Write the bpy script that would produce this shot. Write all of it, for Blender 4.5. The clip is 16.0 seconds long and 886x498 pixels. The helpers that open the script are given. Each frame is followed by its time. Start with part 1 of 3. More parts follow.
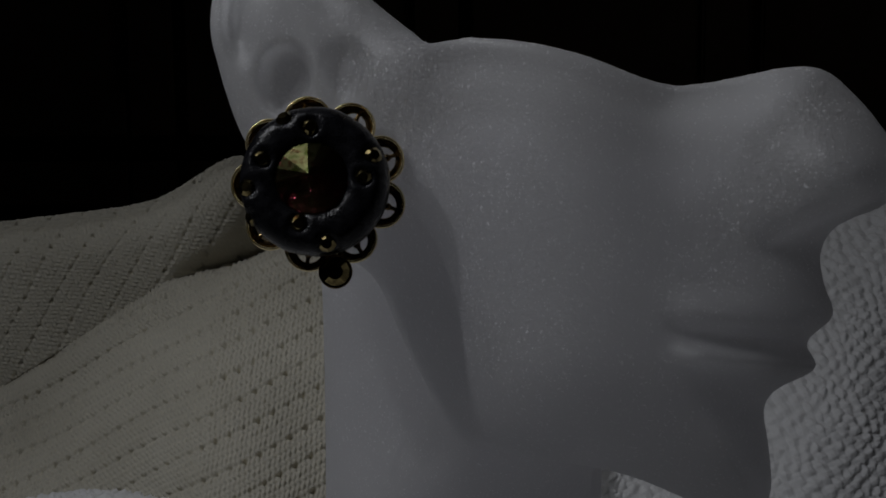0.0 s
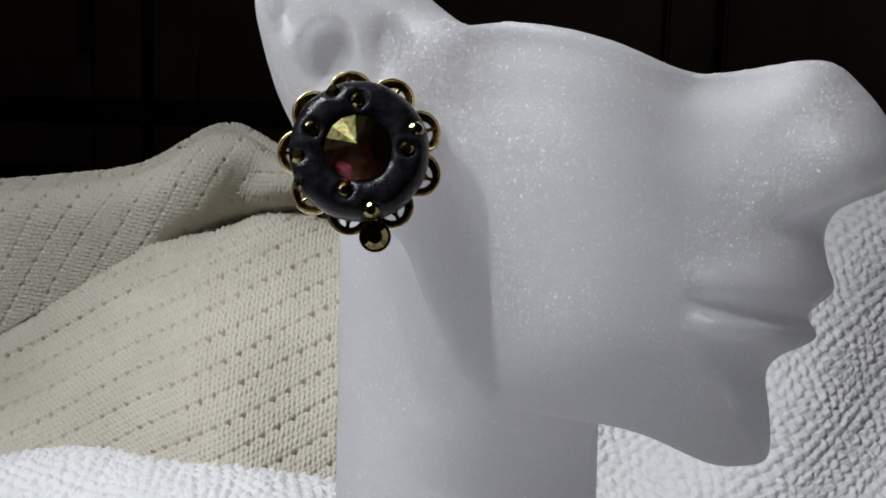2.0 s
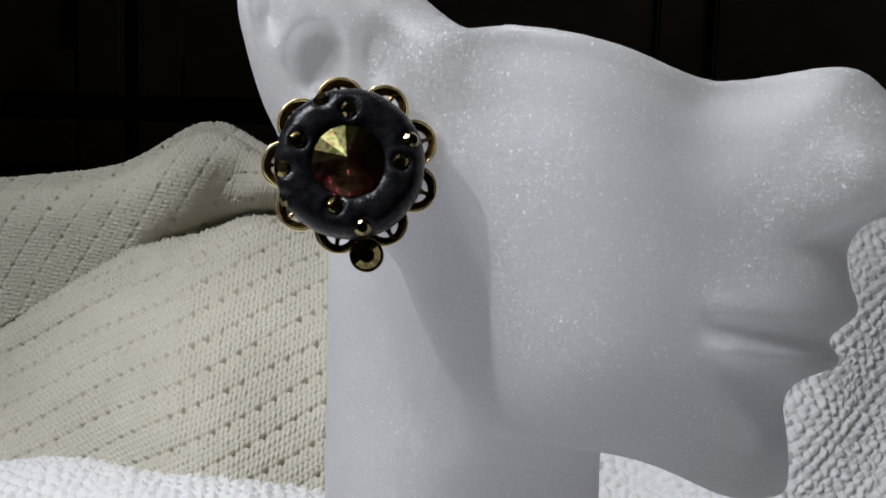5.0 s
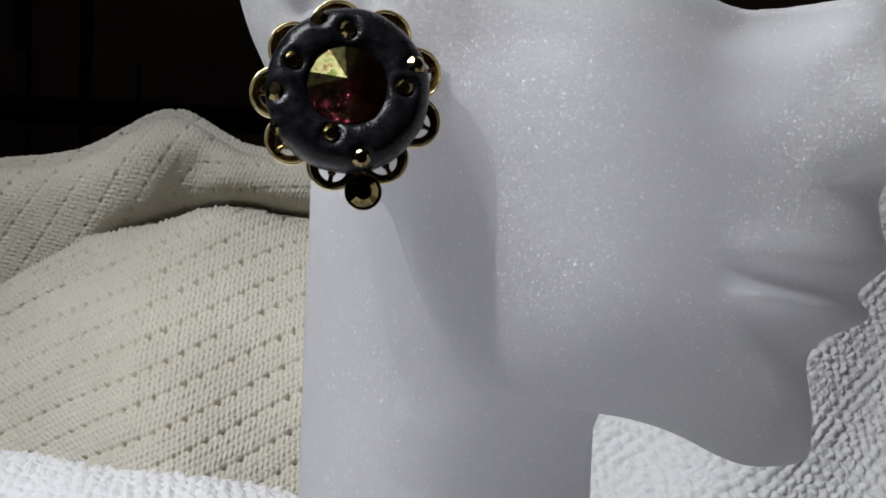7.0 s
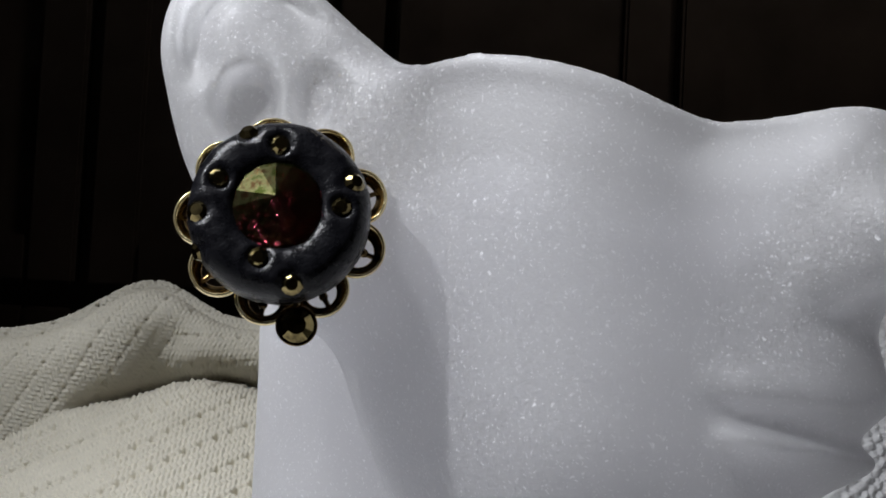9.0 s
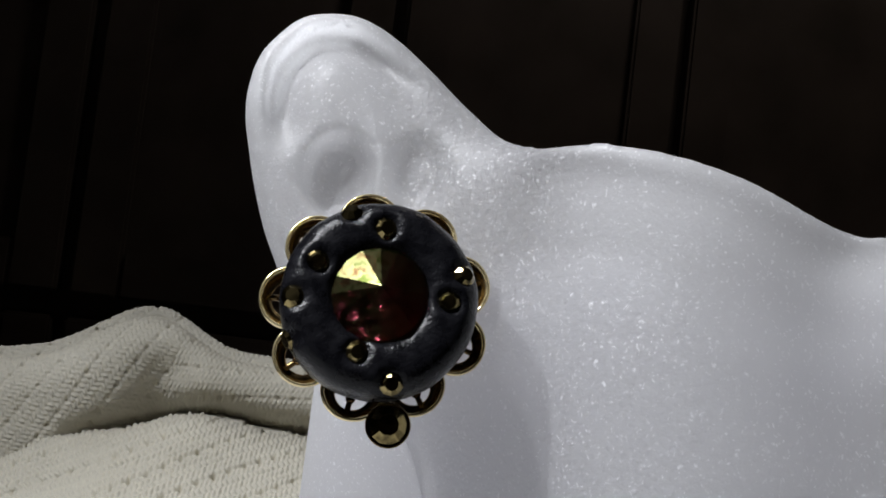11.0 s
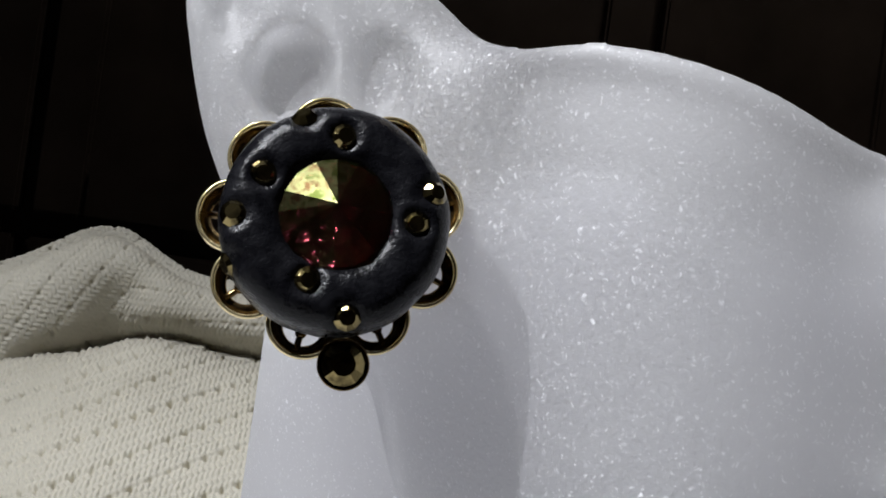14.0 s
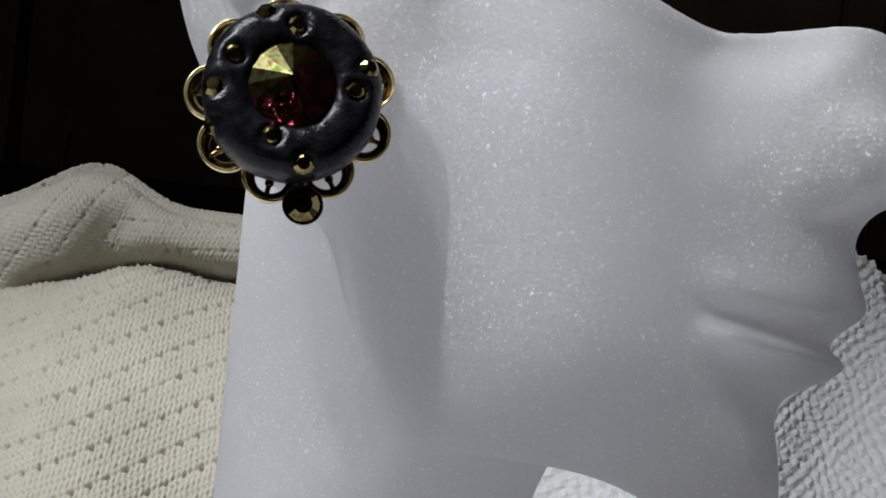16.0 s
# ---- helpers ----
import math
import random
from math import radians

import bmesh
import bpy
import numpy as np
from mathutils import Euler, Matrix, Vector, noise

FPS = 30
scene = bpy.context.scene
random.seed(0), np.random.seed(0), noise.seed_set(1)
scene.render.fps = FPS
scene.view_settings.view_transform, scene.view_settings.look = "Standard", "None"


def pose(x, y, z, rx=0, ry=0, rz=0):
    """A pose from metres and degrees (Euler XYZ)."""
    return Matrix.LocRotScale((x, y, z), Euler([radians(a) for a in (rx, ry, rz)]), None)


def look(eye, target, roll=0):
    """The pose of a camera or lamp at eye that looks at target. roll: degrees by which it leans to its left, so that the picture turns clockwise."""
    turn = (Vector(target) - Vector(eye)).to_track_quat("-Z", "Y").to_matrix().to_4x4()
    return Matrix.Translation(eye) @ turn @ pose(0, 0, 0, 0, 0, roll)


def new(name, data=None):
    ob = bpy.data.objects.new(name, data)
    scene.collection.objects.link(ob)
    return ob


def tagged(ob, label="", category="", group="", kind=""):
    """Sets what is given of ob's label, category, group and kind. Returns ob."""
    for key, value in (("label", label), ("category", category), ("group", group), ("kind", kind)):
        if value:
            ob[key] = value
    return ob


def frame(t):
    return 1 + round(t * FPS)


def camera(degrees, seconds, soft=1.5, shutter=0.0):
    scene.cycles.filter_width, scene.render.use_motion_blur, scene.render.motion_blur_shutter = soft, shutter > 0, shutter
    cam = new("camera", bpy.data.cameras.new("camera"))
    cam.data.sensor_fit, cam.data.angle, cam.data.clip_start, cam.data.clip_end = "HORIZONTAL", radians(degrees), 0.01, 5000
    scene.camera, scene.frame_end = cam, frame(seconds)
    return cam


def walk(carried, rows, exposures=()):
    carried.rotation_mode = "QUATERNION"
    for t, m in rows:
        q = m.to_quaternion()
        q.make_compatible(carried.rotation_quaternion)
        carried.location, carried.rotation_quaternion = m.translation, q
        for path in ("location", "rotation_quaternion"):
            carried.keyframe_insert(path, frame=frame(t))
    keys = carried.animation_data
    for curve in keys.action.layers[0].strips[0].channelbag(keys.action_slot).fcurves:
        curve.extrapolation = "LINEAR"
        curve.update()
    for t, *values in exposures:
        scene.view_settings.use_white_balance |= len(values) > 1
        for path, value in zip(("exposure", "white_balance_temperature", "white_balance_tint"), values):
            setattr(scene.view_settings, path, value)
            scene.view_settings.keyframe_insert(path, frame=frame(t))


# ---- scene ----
# camera
cam = camera(42.0, 16.0, soft=1.7)
EYE, TILT = 0.22, -8.0
FIELD = pose(0, 0, EYE, TILT, 0, 0)      # the place's own axes: x right, y away, z up, from the first eye
ROWS = [
    (0, 0.00590, -0.00243, -0.00502, 1.338, 1.477, 0.217),
    (0.5, 0.00657, -0.01728, -0.01310, 0.812, 2.265, 0.429),
    (1, -0.00787, -0.02773, -0.01846, -1.430, 3.224, -1.635),
    (1.5, -0.01266, -0.02196, -0.00995, -2.039, 1.190, -1.459),
    (2, -0.01031, -0.01770, -0.00661, -1.180, 0.209, -1.465),
    (2.5, -0.00374, -0.00683, -0.00210, 0.023, -0.174, -0.953),
    (3, 0.00167, -0.00185, 0.00018, 0.593, -0.219, -0.471),
    (3.5, 0.00183, 0.00503, 0.00520, 0.707, -0.981, -0.869),
    (4, -0.00859, 0.00047, 0.00424, -0.694, -0.274, -1.759),
    (4.2, -0.01373, -0.00472, -0.00171, -1.652, 0.544, -1.750),
    (6.3, -0.00812, 0.00309, -0.00151, -1.954, -1.422, -1.047),
    (6.5, -0.01108, -0.00088, -0.00426, -2.790, -0.706, -1.295),
    (7, -0.01978, 0.01546, -0.01713, -4.314, 1.269, -2.602),
    (7.5, -0.01281, 0.01919, -0.02624, -3.977, 3.865, -2.187),
    (8, -0.00830, 0.01911, -0.02307, -4.267, 6.786, -2.037),
    (8.2, -0.01011, 0.02488, -0.02276, -4.494, 8.907, -1.610),
    (10.3, -0.00464, 0.04821, -0.02383, -3.882, 11.236, -4.823),
    (10.5, -0.00952, 0.05186, -0.01985, -5.611, 11.141, -3.661),
    (11, -0.02748, 0.05062, -0.01209, -5.966, 11.983, -6.084),
    (11.5, -0.03690, 0.06415, -0.01522, -7.583, 11.252, -5.991),
    (12, -0.04509, 0.08354, -0.01466, -8.163, 9.363, -7.168),
    (12.5, -0.04603, 0.09052, -0.01373, -7.434, 8.170, -8.133),
    (13, -0.03948, 0.08447, -0.00853, -7.125, 7.796, -7.162),
    (13.5, -0.03031, 0.08014, -0.00740, -6.568, 8.022, -6.818),
    (14, -0.02491, 0.07248, -0.00900, -7.560, 8.534, -6.930),
    (14.5, -0.01951, 0.06100, -0.01380, -7.769, 8.968, -5.985),
    (15, -0.01332, 0.04401, -0.02137, -8.149, 7.868, -4.893),
    (15.5, -0.01803, 0.03345, -0.02501, -8.672, 7.211, -5.027),
    (16, -0.02045, 0.03378, -0.02818, -8.148, 6.362, -5.287),
]
EXPOSURES = [(0.0, -2.3), (0.5, -0.92), (1.0, -0.03), (1.3, 0.02), (10.8, 0.0), (12.0, 0.18), (13.5, 0.16), (15.0, 0.0), (16.0, 0.0)]
walk(cam, [(t, FIELD @ pose(x, y, z, 90 + pitch, roll, yaw)) for t, x, y, z, yaw, pitch, roll in ROWS], EXPOSURES)

# light: a dark room, one double-headed lamp high up beside the table
world = bpy.data.worlds.new("room_dark")
scene.world = world
world.use_nodes = True
world.node_tree.nodes["Background"].inputs[0].default_value = (0.75, 0.85, 1.0, 1)
world.node_tree.nodes["Background"].inputs[1].default_value = 0.06


def lamp(name, eye, target, cone, power, colour):
    data = bpy.data.lights.new(name, "SPOT")
    data.spot_size, data.spot_blend, data.shadow_soft_size = radians(cone), 1.0, 0.003
    data.energy, data.color = power, colour
    ob = new(name, data)
    ob.matrix_world = FIELD @ look(eye, target)
    return ob


lamp("lamp_head", (-0.45, -0.05, 0.45), (-0.07, 0.29, -0.07), 72, 22.5, (0.93, 0.95, 1.0))
lamp("lamp_head", (-0.29, 0.00, 0.53), (-0.07, 0.29, -0.07), 72, 13.6, (0.93, 0.95, 1.0))

# added fill light, unseen: a dim disk behind the table that lifts the dark room
data = bpy.data.lights.new("room_fill", "AREA")
data.shape, data.size, data.energy, data.color = "DISK", 0.3, 1.4, (1.0, 0.88, 0.76)
new("room_fill", data).matrix_world = look((0.5, 1.0, 1.70), (0.5, 1.0, 0))


# materials
def material(name):
    m = bpy.data.materials.new(name)
    m.use_nodes = True
    return m, m.node_tree.nodes, m.node_tree.links, m.node_tree.nodes["Principled BSDF"]


def ramp(nodes, stops):
    r = nodes.new("ShaderNodeValToRGB")
    while len(r.color_ramp.elements) < len(stops):
        r.color_ramp.elements.new(0.5)
    for e, (p, c) in zip(r.color_ramp.elements, stops):
        e.position, e.color = p, (*c, 1) if len(c) == 3 else c
    return r


def tex(nodes, links, kind, scale, detail=3.0):
    co = nodes.new("ShaderNodeTexCoord")
    t = nodes.new(kind)
    t.inputs["Scale"].default_value = scale
    if "Detail" in t.inputs:
        t.inputs["Detail"].default_value = detail
    links.new(co.outputs["Object"], t.inputs["Vector"])
    return t


def bump(nodes, links, height, bsdf, strength, distance, before=None):
    b = nodes.new("ShaderNodeBump")
    b.inputs["Strength"].default_value, b.inputs["Distance"].default_value = strength, distance
    links.new(height, b.inputs["Height"])
    if before:
        links.new(before.outputs[0], b.inputs["Normal"])
    links.new(b.outputs[0], bsdf.inputs["Normal"])
    return b


def frosted():
    """Sandblasted clear glass: the skin scatters light back and into the body."""
    m, n, l, p = material("frosted_glass")
    cloud = tex(n, l, "ShaderNodeTexNoise", 40, 4)
    tone = ramp(n, [(0.3, (0.465, 0.462, 0.475)), (0.7, (0.51, 0.507, 0.52))])
    l.new(cloud.outputs["Fac"], tone.inputs[0])
    l.new(tone.outputs[0], p.inputs["Base Color"])
    p.inputs["IOR"].default_value = 1.5
    p.inputs["Roughness"].default_value = 0.5
    p.inputs["Subsurface Weight"].default_value = 0.78
    p.inputs["Subsurface Radius"].default_value = (1.0, 1.0, 1.05)
    p.inputs["Subsurface Scale"].default_value = 0.2
    grain = tex(n, l, "ShaderNodeTexNoise", 1300, 3)
    first = bump(n, l, grain.outputs["Fac"], p, 0.3, 0.0005)
    pits = tex(n, l, "ShaderNodeTexNoise", 300, 2)
    bump(n, l, pits.outputs["Fac"], p, 0.03, 0.001, first)
    inner = n.new("ShaderNodeBsdfTranslucent")
    inner.inputs["Color"].default_value = (0.86, 0.86, 0.88, 1)
    mix = n.new("ShaderNodeMixShader")
    mix.inputs[0].default_value = 0.40
    l.new(p.outputs[0], mix.inputs[1])
    l.new(inner.outputs[0], mix.inputs[2])
    # blasted grains: their glints put into the colour as small white flecks
    co = n.new("ShaderNodeTexCoord")
    wave = tex(n, l, "ShaderNodeTexNoise", 500, 2)
    warp = n.new("ShaderNodeVectorMath")
    warp.operation = "MULTIPLY_ADD"
    warp.inputs[1].default_value = (0.0024, 0.0024, 0.0024)
    l.new(wave.outputs["Color"], warp.inputs[0])
    l.new(co.outputs["Object"], warp.inputs[2])
    layers = []
    for scale, least, reach in ((850, 0.30, 0.27), (1500, 0.35, 0.38)):
        cells = n.new("ShaderNodeTexVoronoi")
        cells.inputs["Scale"].default_value = scale
        l.new(warp.outputs[0], cells.inputs["Vector"])
        spot = ramp(n, [(0.04, (1,) * 3), (reach, (0,) * 3)])
        l.new(cells.outputs["Distance"], spot.inputs[0])
        some = ramp(n, [(least, (0,) * 3), (1.0, (1,) * 3)])
        l.new(cells.outputs["Color"], some.inputs[0])
        both = n.new("ShaderNodeMath")
        both.operation = "MULTIPLY"
        l.new(spot.outputs[0], both.inputs[0])
        l.new(some.outputs[0], both.inputs[1])
        layers.append(both)
    most = n.new("ShaderNodeMath")
    most.operation = "MAXIMUM"
    l.new(layers[0].outputs[0], most.inputs[0])
    l.new(layers[1].outputs[0], most.inputs[1])
    patch = tex(n, l, "ShaderNodeTexNoise", 60, 3)
    where = ramp(n, [(0.34, (0.55,) * 3), (0.60, (1.0,) * 3)])
    l.new(patch.outputs["Fac"], where.inputs[0])
    fleck = n.new("ShaderNodeMath")
    fleck.operation = "MULTIPLY"
    l.new(most.outputs[0], fleck.inputs[0])
    l.new(where.outputs[0], fleck.inputs[1])
    glint = n.new("ShaderNodeBsdfDiffuse")
    glint.inputs["Color"].default_value = (0.95, 0.95, 0.97, 1)
    skin = n.new("ShaderNodeMixShader")
    l.new(fleck.outputs[0], skin.inputs[0])
    l.new(mix.outputs[0], skin.inputs[1])
    l.new(glint.outputs[0], skin.inputs[2])
    l.new(skin.outputs[0], n["Material Output"].inputs[0])
    return m


def yarn(name, low, high, fibre):
    m, n, l, p = material(name)
    tone = ramp(n, [(0.15, low), (0.85, high)])
    big = tex(n, l, "ShaderNodeTexNoise", 22, 6)
    l.new(big.outputs["Fac"], tone.inputs[0])
    l.new(tone.outputs[0], p.inputs["Base Color"])
    p.inputs["Roughness"].default_value = 0.9
    p.inputs["Specular IOR Level"].default_value = 0.15
    p.inputs["Sheen Weight"].default_value = 0.25
    fine = tex(n, l, "ShaderNodeTexNoise", fibre, 4)
    bump(n, l, fine.outputs["Fac"], p, 0.22, 0.0008)
    thin = n.new("ShaderNodeBsdfTranslucent")
    l.new(tone.outputs[0], thin.inputs["Color"])
    mix = n.new("ShaderNodeMixShader")
    mix.inputs[0].default_value = 0.45
    l.new(p.outputs[0], mix.inputs[1])
    l.new(thin.outputs[0], mix.inputs[2])
    l.new(mix.outputs[0], n["Material Output"].inputs[0])
    return m


def clay():
    m, n, l, p = material("black_clay")
    spots = tex(n, l, "ShaderNodeTexNoise", 0.5, 4)
    tone = ramp(n, [(0.3, (0.003, 0.003, 0.004)), (0.75, (0.009, 0.009, 0.011))])
    l.new(spots.outputs["Fac"], tone.inputs[0])
    l.new(tone.outputs[0], p.inputs["Base Color"])
    rough = ramp(n, [(0.3, (0.22,) * 3), (0.7, (0.34,) * 3)])
    l.new(spots.outputs["Fac"], rough.inputs[0])
    l.new(rough.outputs[0], p.inputs["Roughness"])
    p.inputs["Specular IOR Level"].default_value = 0.2
    dents = tex(n, l, "ShaderNodeTexNoise", 2.2, 6)
    bump(n, l, dents.outputs["Fac"], p, 0.45, 0.00025)
    return m


def metal(name, colour, rough, tarnish=(0.05, 0.04, 0.02), amount=0.5, shine=1.0):
    m, n, l, p = material(name)
    wear = tex(n, l, "ShaderNodeTexNoise", 0.5, 3)
    tone = ramp(n, [(amount - 0.18, tarnish), (amount + 0.05, colour)])
    l.new(wear.outputs["Fac"], tone.inputs[0])
    l.new(tone.outputs[0], p.inputs["Base Color"])
    p.inputs["Metallic"].default_value, p.inputs["Roughness"].default_value = shine, rough
    return m


def crystal():
    m, n, l, p = material("garnet_crystal")
    p.inputs["Base Color"].default_value = (0.20, 0.026, 0.035, 1)
    p.inputs["Transmission Weight"].default_value = 1.0
    p.inputs["Roughness"].default_value, p.inputs["IOR"].default_value = 0.0, 1.7
    sheen = n.new("ShaderNodeBsdfAnisotropic")
    tint = tex(n, l, "ShaderNodeTexNoise", 0.6, 3)
    tone = ramp(n, [(0.36, (0.20, 0.25, 0.06)), (0.52, (0.60, 0.60, 0.26)), (0.66, (0.30, 0.18, 0.08))])
    l.new(tint.outputs["Fac"], tone.inputs[0])
    l.new(tone.outputs[0], sheen.inputs["Color"])
    sheen.inputs["Roughness"].default_value = 0.24
    mix = n.new("ShaderNodeMixShader")
    mix.inputs[0].default_value = 0.14
    l.new(p.outputs[0], mix.inputs[1])
    l.new(sheen.outputs[0], mix.inputs[2])
    # foil flashes imitated on the crystal's own surface: small tilted red mirrors added over it
    cells = tex(n, l, "ShaderNodeTexVoronoi", 0.75)
    geo = n.new("ShaderNodeNewGeometry")
    shift = n.new("ShaderNodeVectorMath")
    shift.operation = "SUBTRACT"
    shift.inputs[1].default_value = (0.5, 0.5, 0.5)
    l.new(cells.outputs["Color"], shift.inputs[0])
    tilt = n.new("ShaderNodeVectorMath")
    tilt.operation = "MULTIPLY_ADD"
    tilt.inputs[1].default_value = (2.4, 2.4, 2.4)
    l.new(shift.outputs[0], tilt.inputs[0])
    l.new(geo.outputs["Normal"], tilt.inputs[2])
    unit = n.new("ShaderNodeVectorMath")
    unit.operation = "NORMALIZE"
    l.new(tilt.outputs[0], unit.inputs[0])
    flash = n.new("ShaderNodeBsdfAnisotropic")
    flash.inputs["Roughness"].default_value = 0.17
    flash.inputs["Color"].default_value = (0.03, 0.005, 0.007, 1)
    l.new(unit.outputs[0], flash.inputs["Normal"])
    both = n.new("ShaderNodeAddShader")
    l.new(mix.outputs[0], both.inputs[0])
    l.new(flash.outputs[0], both.inputs[1])
    l.new(both.outputs[0], n["Material Output"].inputs[0])
    return m


def foil():
    m, n, l, p = material("crystal_foil")
    info = n.new("ShaderNodeNewGeometry")
    tone = ramp(n, [(0.0, (0.02, 0.001, 0.002)), (0.55, (0.04, 0.002, 0.006)), (0.70, (0.30, 0.02, 0.04)), (0.90, (0.90, 0.22, 0.34)), (1.0, (0.85, 0.35, 0.18))])
    l.new(info.outputs["Random Per Island"], tone.inputs[0])
    l.new(tone.outputs[0], p.inputs["Base Color"])
    p.inputs["Metallic"].default_value, p.inputs["Roughness"].default_value = 1.0, 0.22
    return m


def plain(name, low, high, scale, rough):
    m, n, l, p = material(name)
    t = tex(n, l, "ShaderNodeTexNoise", scale, 5)
    tone = ramp(n, [(0.3, low), (0.7, high)])
    l.new(t.outputs["Fac"], tone.inputs[0])
    l.new(tone.outputs[0], p.inputs["Base Color"])
    p.inputs["Roughness"].default_value = rough
    bump(n, l, t.outputs["Fac"], p, 0.2, 0.002)
    return m


GLASS, CREAM, WHITE = frosted(), yarn("cream_wool", (0.62, 0.59, 0.50), (0.82, 0.79, 0.695), 1500), yarn("white_wool", (0.87, 0.87, 0.875), (0.96, 0.96, 0.96), 1200)
CLAY, GOLD, STONE, BRONZE = clay(), metal("gold_wire", (1.0, 0.84, 0.48), 0.19, (0.52, 0.36, 0.13), 0.42, 0.88), metal("bronze_stone", (0.34, 0.27, 0.12), 0.17, (0.04, 0.03, 0.015), 0.48), metal("dark_bronze", (0.30, 0.20, 0.09), 0.25, (0.05, 0.03, 0.015), 0.5)
CRYSTAL, FOIL = crystal(), foil()
WOOD, OAK, WALL = plain("dark_wood", (0.010, 0.007, 0.005), (0.022, 0.015, 0.010), 14, 0.6), plain("brown_oak", (0.07, 0.055, 0.045), (0.13, 0.10, 0.085), 9, 0.55), plain("dark_wall", (0.22, 0.19, 0.17), (0.30, 0.26, 0.24), 5, 0.9)


# helpers
def part(name, bm, mat, parent=None, label="", smooth=True):
    me = bpy.data.meshes.new(name)
    bm.to_mesh(me)
    bm.free()
    return shown(name, me, mat, parent, label, smooth)


def shown(name, me, mat, parent=None, label="", smooth=True):
    me.materials.append(mat)
    if smooth:
        me.polygons.foreach_set("use_smooth", [True] * len(me.polygons))
    ob = new(name, me)
    ob.parent = parent
    return tagged(ob, label)


def box(bm, x0, x1, y0, y1, z0, z1):
    r = bmesh.ops.create_cube(bm, size=1.0)["verts"]
    bmesh.ops.transform(bm, matrix=Matrix.LocRotScale(((x0 + x1) / 2, (y0 + y1) / 2, (z0 + z1) / 2), None, (x1 - x0, y1 - y0, z1 - z0)), verts=r)


def step(a, b, x):
    s = np.clip((x - a) / (b - a), 0, 1)
    return s * s * (3 - 2 * s)


# setting: dark room and table
def slab(name, dims, mat, label, cat):
    bm = bmesh.new()
    box(bm, *dims)
    return tagged(part(name, bm, mat, None, "", False), label, cat, kind="structure")


slab("floor", (-2.5, 2.5, -2.0, 3.0, -0.80, -0.75), WOOD, "dark floor of an unlit room", "floor")
slab("ceiling", (-2.5, 2.5, -2.0, 3.0, 1.75, 1.80), WALL, "dark ceiling of an unlit room", "ceiling")
slab("wall_back", (-2.5, 2.5, 2.95, 3.0, -0.75, 1.75), WALL, "dark wall of an unlit room", "wall")
slab("wall_front", (-2.5, 2.5, -2.0, -1.95, -0.75, 1.75), WALL, "dark wall of an unlit room", "wall")
slab("wall_left", (-2.5, -2.45, -1.95, 2.95, -0.75, 1.75), WALL, "dark wall of an unlit room", "wall")
slab("wall_right", (2.45, 2.5, -1.95, 2.95, -0.75, 1.75), WALL, "dark wall of an unlit room", "wall")

table = tagged(new("table"), "dark wooden table under white knitted cloth", "table")
bm = bmesh.new()
box(bm, -0.60, 0.70, 0.05, 0.95, -0.035, -0.006)
part("tabletop", bm, WOOD, table, "", False)
for sx in (-0.55, 0.65):
    for sy in (0.10, 0.90):
        bm = bmesh.new()
        box(bm, sx - 0.03, sx + 0.03, sy - 0.03, sy + 0.03, -0.75, -0.035)
        part("leg", bm, WOOD, table, "", False)


# a dark cabinet in the depth of the room
def cabinet():
    unit = tagged(new("cabinet"), "dark wooden cabinet with panelled doors in an unlit room", "cabinet")
    x0, x1, y0, y1, top = -1.50, 1.50, 1.55, 1.95, 0.95

    def piece(name, dims, parent, bevel=0.004):
        bm = bmesh.new()
        box(bm, *dims)
        bmesh.ops.bevel(bm, geom=bm.edges[:], offset=bevel, segments=2, affect="EDGES")
        return part(name, bm, OAK, parent, "", False)

    piece("body", (x0, x1, y0, y1, -0.68, top - 0.03), unit)
    piece("cornice", (x0 - 0.03, x1 + 0.03, y0 - 0.03, y1, top - 0.03, top), unit, 0.01)
    piece("plinth", (x0 + 0.02, x1 - 0.02, y0 + 0.03, y1, -0.75, -0.68), unit)
    wide = (x1 - x0) / 8
    for k in range(8):
        a, b = x0 + k * wide + 0.008, x0 + (k + 1) * wide - 0.008
        for low, high in ((-0.66, 0.16), (0.19, top - 0.05)):
            door = piece("door", (a, b, y0 - 0.020, y0, low, high), unit)
            for dims in ((a, a + 0.06, low, high), (b - 0.06, b, low, high), (a + 0.06, b - 0.06, low, low + 0.06), (a + 0.06, b - 0.06, high - 0.06, high)):
                piece("rail", (dims[0], dims[1], y0 - 0.036, y0 - 0.020, dims[2], dims[3]), door)


cabinet()


# the display bust: lengths in mm along the place's axes
EAR = [(-33.7, 11.2), (-37.4, 19.4), (-40.9, 26.4), (-43.5, 33.6), (-45.3, 40.0), (-46.4, 44.7), (-46.5, 49.6), (-45.5, 54.3), (-43.3, 57.8), (-40.2, 61.1),
       (-36.6, 62.5), (-31.9, 62.9), (-27.9, 61.8), (-23.5, 59.3), (-18.3, 55.2), (-12.8, 50.3), (-8.7, 46.9), (-5.2, 43.9)]
RIM = [(-2.1, 39.1, 214.2), (1.7, 38.1, 207.2), (7.3, 37.5, 203.2), (16.8, 35.9, 201.2), (26.2, 33.4, 200.2), (36.0, 29.7, 199.2), (42.4, 28.3, 198.2),
       (50.6, 29.0, 197.2), (60.1, 30.6, 197.2), (65.0, 30.7, 197.2), (68.6, 29.1, 197.2), (71.9, 25.2, 197.2), (74.5, 21.5, 197.2), (77.8, 16.5, 197.2),
       (78.9, 12.3, 197.2), (76.8, 7.8, 197.2)]
